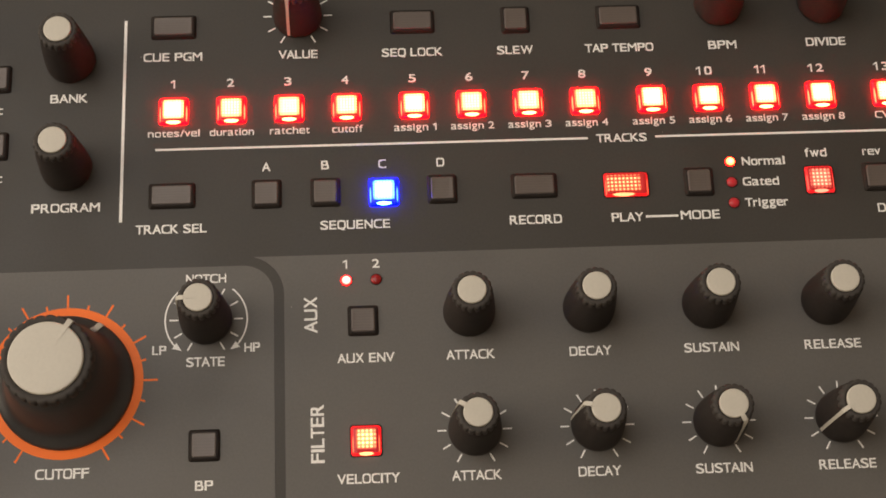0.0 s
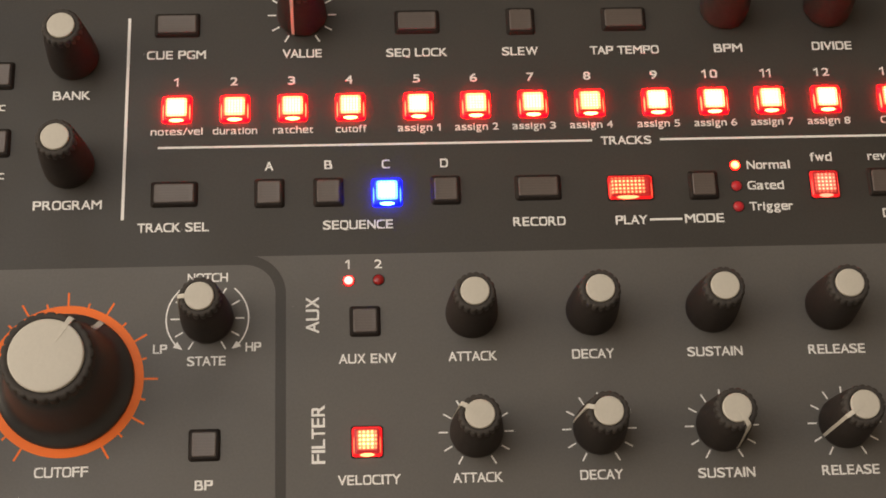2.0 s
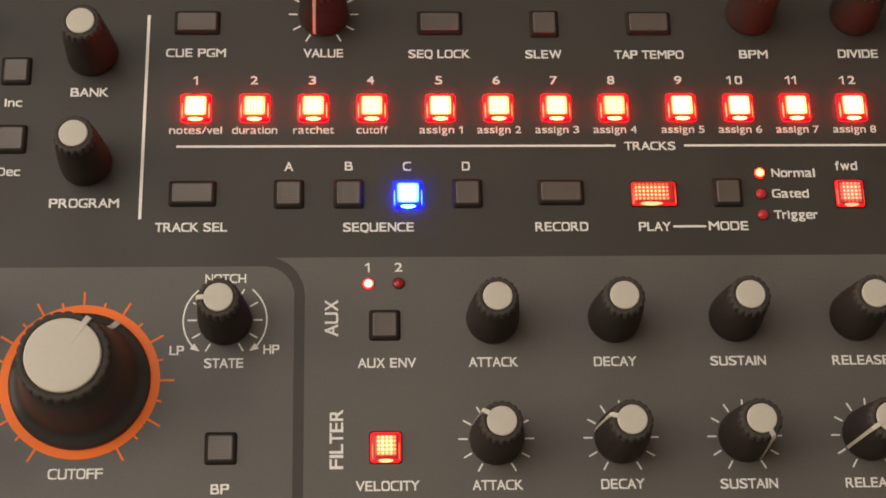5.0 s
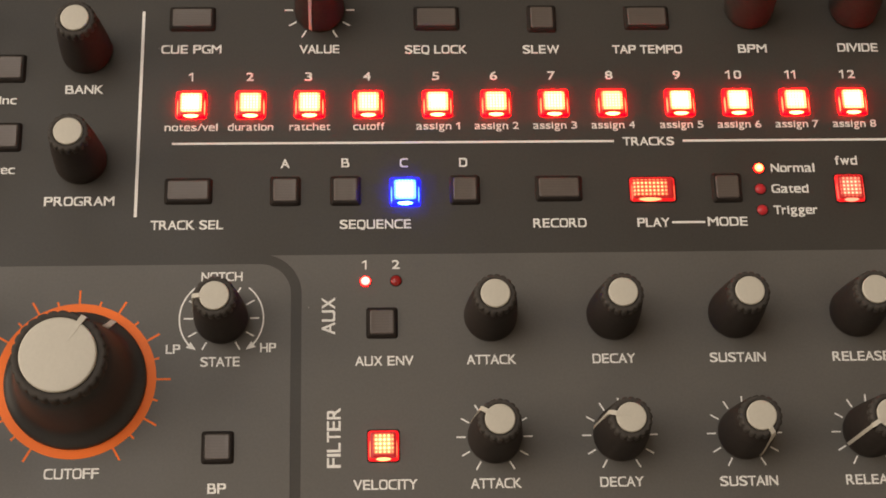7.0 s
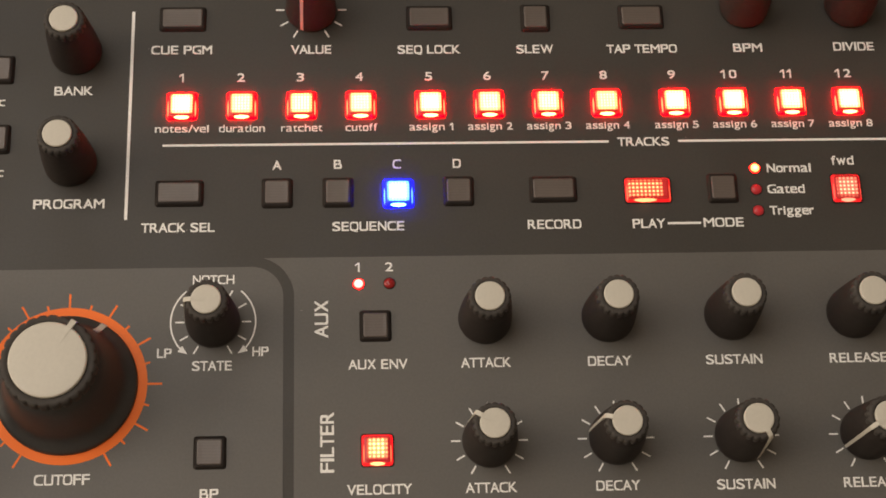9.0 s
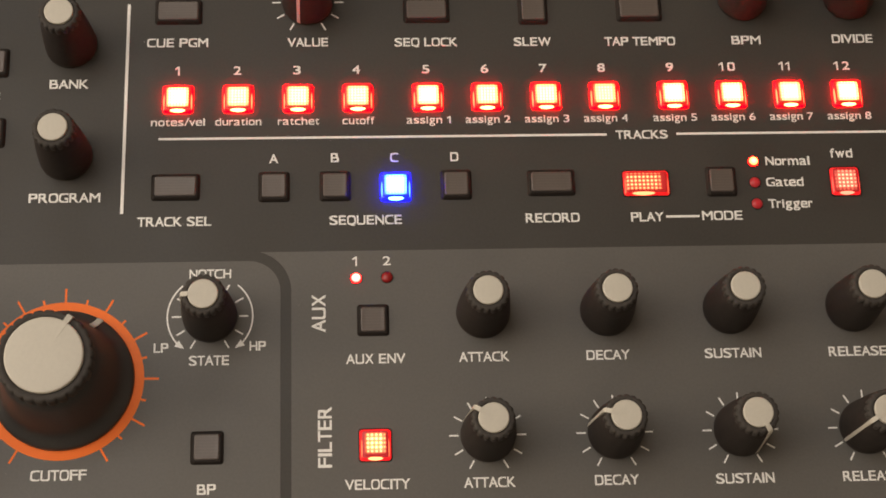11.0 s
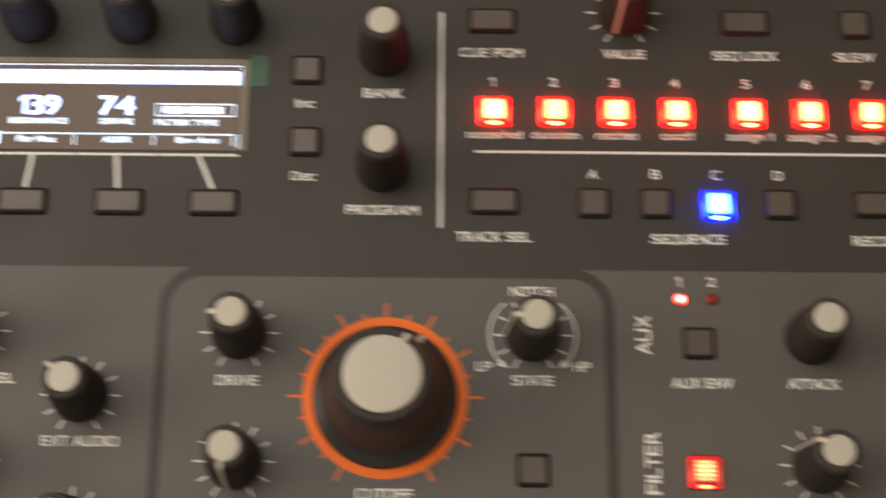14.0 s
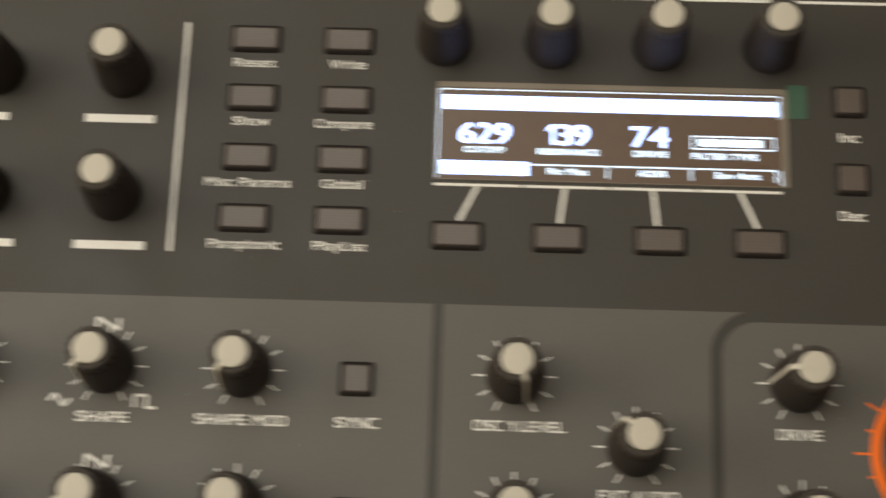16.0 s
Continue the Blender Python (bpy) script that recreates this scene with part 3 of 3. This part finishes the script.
# the large knob
bm = bmesh.new()
N = 144
loft(bm, [ring_at(r, z, N) for r, z in ((17.2, 0.1), (17.5, 0.5), (17.45, 1.0), (17.1, 1.55), (16.4, 2.0), (15.6, 2.55), (14.9, 3.3), (14.35, 4.4), (13.9, 6.0), (13.4, 8.3), (12.7, 12.0), (11.9, 16.0), (11.0, 20.0), (10.4, 20.6))])
big = part("cutoff_knob", bm, SKIRT, synth, "large black fluted knob with a flared skirt and cream cap", (0, 0, 0.09), 59, smooth=True)
bm = bmesh.new()
loft(bm, [ring_at(9.1, 22.5, 72), ring_at(9.1, 23.5, 72), ring_at(8.95, 23.75, 72), ring_at(8.75, 23.86, 72), ring_at(8.6, 23.88, 72), ring_at(2.0, 23.88, 72)])
part("cap", bm, CAP, big, "large cream disc", smooth=True)
part("grip_ring", grip_mesh(11.2, 23.1, 4.0, 26, 9.15, 208), GRIP, big, "charcoal lobed grip ring", smooth=True)
bm = bmesh.new()
loft(bm, [[(r, -w, z), (r, w, z), (r, w, z - 0.8), (r, -w, z - 0.8)] for r, w, z in ((3.0, 0.3, 23.90), (5.2, 0.46, 23.93), (8.8, 0.64, 23.98), (10.9, 0.72, 23.6), (11.25, 0.72, 22.4))])
part("pointer", bm, CAP, big, "cream pointer nib")
bm = bmesh.new()
loft(bm, [[(r, -0.75, z), (r, 0.75, z), (r - 0.3, 0.75, z - 0.6), (r - 0.3, -0.75, z - 0.6)] for r, z in ((14.5, 5.0), (15.1, 3.6), (15.8, 2.85), (16.6, 2.25), (17.2, 1.75), (17.5, 1.25), (17.6, 0.9))])
part("skirt_mark", bm, CAP, big, "cream index mark")

# ---------------------------------------------------------------- buttons


def key_mesh(w, d, up=0.0):
    """The top of the key, a thin rounded plate."""
    b = bmesh.new()
    e = 0.98
    loft(b, [round_rect(w / 2 - e, d / 2 - e, 0.6, up + 0.9), round_rect(w / 2 - e, d / 2 - e, 0.6, up + 1.15), round_rect(w / 2 - e - 0.1, d / 2 - e - 0.1, 0.55, up + 1.28),
             round_rect(w / 2 - e - 0.3, d / 2 - e - 0.3, 0.4, up + 1.33), round_rect(w / 2 - e - 1.2, d / 2 - e - 1.2, 0.2, up + 1.30)])
    return b


def well_mesh(w, d, up=0.0):
    """The sloping sides of the key, down into its cut-out."""
    b = bmesh.new()
    loft(b, [round_rect(w / 2, d / 2, 0.8, 0.01), round_rect(w / 2, d / 2, 0.8, 0.2), round_rect(w / 2 - 0.12, d / 2 - 0.12, 0.8, 0.42 + up * 0.6), round_rect(w / 2 - 0.6, d / 2 - 0.6, 0.7, 0.96 + up), round_rect(w / 2 - 0.96, d / 2 - 0.96, 0.6, 1.0 + up)])
    return b


keys = {}


def button(x, y, shape="square", mat=None, label="unlit smoky square push button"):
    mat = mat or KEY
    w, d = {"square": (8.0, 8.2), "wide": (12.4, 7.2), "step": (7.8, 7.8), "lit": (7.6, 7.7), "lit_wide": (11.9, 6.8)}[shape]
    if (shape, mat.name) not in keys:
        up = 0.0 if mat is KEY else 0.25
        cap = part("key_cap", key_mesh(w, d, up), mat, None)
        well = part("well", well_mesh(w, d, up), WELL if mat is KEY else mat, None)
        keys[shape, mat.name] = cap.data, well.data
        bpy.data.objects.remove(cap)
        bpy.data.objects.remove(well)
    cap, well = keys[shape, mat.name]
    hole = part("push_button", well, WELL, synth, label, (x, y, 0.0))
    tagged(hole, group="push buttons on the panel")
    part("key_cap", cap, mat, hole)
    if shape in ("lit", "lit_wide"):
        b = bmesh.new()
        loft(b, [round_rect(w / 2 + 0.3, d / 2 + 0.3, 0.9, 0.01), round_rect(w / 2 + 0.3, d / 2 + 0.3, 0.9, 0.16), round_rect(w / 2 + 0.2, d / 2 + 0.2, 0.9, 0.22)])
        part("bezel", b, WELL, hole, "thin black bezel")


WIDE = "unlit smoky rectangular push button"
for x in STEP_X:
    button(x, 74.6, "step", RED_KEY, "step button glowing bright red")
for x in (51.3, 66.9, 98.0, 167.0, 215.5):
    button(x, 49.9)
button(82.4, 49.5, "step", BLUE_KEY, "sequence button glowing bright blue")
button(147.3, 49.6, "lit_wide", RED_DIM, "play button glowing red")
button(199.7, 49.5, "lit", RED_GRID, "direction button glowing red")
for x in (26.3, 122.6):
    button(x, 50.1, "wide", KEY, WIDE)
for x in (26.0, 91.7, 149.0):
    button(x, 100.0, "wide", KEY, WIDE)
button(120.3, 99.8)
for x, y in ((76.0, 13.9), (35.4, -17.5), (-137.4, 13.8), (-137.6, -17.6), (-21.5, 85.5), (-21.4, 65.7)):
    button(x, y)
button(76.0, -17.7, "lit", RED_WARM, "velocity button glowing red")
for x in (-115.3, -91.3, -67.3, -43.7):
    button(x, 49.1, "wide", KEY, WIDE)
for y in (98.4, 82.9, 67.5, 52.1):
    for x in (-166.2, -143.3):
        button(x, y, "wide", KEY, WIDE)

# ---------------------------------------------------------------- indicator lights


def indicator(x, y, mat, label):
    b = bmesh.new()
    loft(b, [ring_at(1.6, 0.01, 32), ring_at(1.6, 0.16, 32), ring_at(1.42, 0.2, 32)])
    base = part("indicator_light", b, WELL, synth, label, (x, y, 0))
    b = bmesh.new()
    loft(b, [ring_at(1.4, 0.1, 32)] + [ring_at(1.4 * math.cos(radians(a)), 0.25 + 0.6 * math.sin(radians(a)), 32) for a in (0, 20, 40, 60, 78)])
    part("lens", b, mat, base, smooth=True)


for x, y, m, t in ((71.9, 25.0, LED_PINK, "round red indicator light, lit"), (79.7, 25.1, LED_OFF, "round red indicator light, dark"),
                   (176.0, 55.4, LED_ON, "round red indicator light, lit"), (175.9, 49.5, LED_LOW, "round red indicator light, faintly lit"), (175.9, 43.6, LED_LOW, "round red indicator light, faintly lit")):
    indicator(x, y, m, t)

# ---------------------------------------------------------------- the display
bm = bmesh.new()
loft(bm, [round_rect(42.4, 12.6, 0.4, z, cx=-78.8, cy=75.8) for z in (0.02, 0.22)])
screen = part("display", bm, FILM, synth, "lit monochrome display under taupe protective film")
bm = bmesh.new()
box(bm, -120.9, -38.0, 63.4, 87.0, 0.22, 0.27)
part("glass", bm, LCD, screen, "dark brown display glass")
bm = bmesh.new()
loft(bm, [round_rect(2.35, 4.35, 0.3, z, cx=-34.0, cy=85.2) for z in (0.02, 0.24)])
part("film_tab", bm, GREEN, screen, "green pull tab of the film")
Z0, Z1 = 0.28, 0.33


def lit(name, mat, *shapes):
    b = bmesh.new()
    for x0, x1, y0, y1 in shapes:
        box(b, x0, x1, y0, y1, Z0, Z1)
    return part(name, b, mat, screen)


lit("title_bar", PIXEL, (-119.6, -38.8, 81.2, 84.9))
lit("active_tab", PIXEL, (-119.8, -98.7, 64.5, 68.0))
lit("outline", PIXEL_FINE, (-120.4, -38.4, 86.3, 86.5))
lit("outline", PIXEL_FINE, (-120.7, -120.45, 63.6, 86.4))
lit("outline", PIXEL_FINE, (-38.35, -38.15, 80.6, 86.5))
lit("outline", PIXEL_FINE, (-38.35, -38.15, 63.6, 67.4))
for x0, x1 in ((-98.5, -79.6), (-79.0, -59.6), (-59.0, -39.4)):
    lit("tab", PIXEL_FINE, (x0, x1, 67.2, 67.5), (x1 - 0.3, x1, 64.3, 67.2))
lit("value_box", PIXEL_FINE, (-59.5, -39.6, 75.5, 75.8), (-59.5, -39.6, 72.3, 72.6), (-59.5, -59.2, 72.6, 75.5), (-39.9, -39.6, 72.6, 75.5))
lit("value_bar", PIXEL_FINE, (-57.8, -52.4, 73.1, 75.0), (-51.6, -42.6, 73.1, 75.0))
for (text, x, y, w, tall), me in zip(SHOWN, made[1:]):
    me = fitted(me, HEIGHT, w, tall, Z0, 0.05, 0.045)
    me.materials.append(PIXEL_FINE)
    part("caption", me, PIXEL_FINE, screen, place=(x, y, 0))
BOLD = letter_set("1234679", 0.012)
for text, x, w in FIGURES:
    me = fitted(wide_word(text, BOLD), 1.0, w, 5.2, Z0, 0.05, 0.0)
    bm = bmesh.new()
    bm.from_mesh(me)
    bmesh.ops.remove_doubles(bm, verts=bm.verts, dist=1e-6)
    bm.to_mesh(me)
    bm.free()
    me.materials.append(PIXEL)
    part("digit", me, PIXEL, screen, place=(x, 75.2, 0))

# ---------------------------------------------------------------- dust on the panel
bm = bmesh.new()
rng = random.Random(7)
for k in range(34):
    x, y, r = rng.uniform(-230, 220), rng.uniform(-35, 108), rng.uniform(0.04, 0.09)
    long = rng.uniform(1.0, 1.5)
    turn = rng.uniform(0, 6.28)
    pts = [(r * long * math.cos(a), r * math.sin(a)) for a in [6.283 * i / 6 for i in range(6)]]
    slab(bm, [(x + px * math.cos(turn) - py * math.sin(turn), y + px * math.sin(turn) + py * math.cos(turn)) for px, py in pts], 0.1, 0.16)
tagged(part("dust", bm, CAP, panel, "pale dust specks"), kind="stuff")
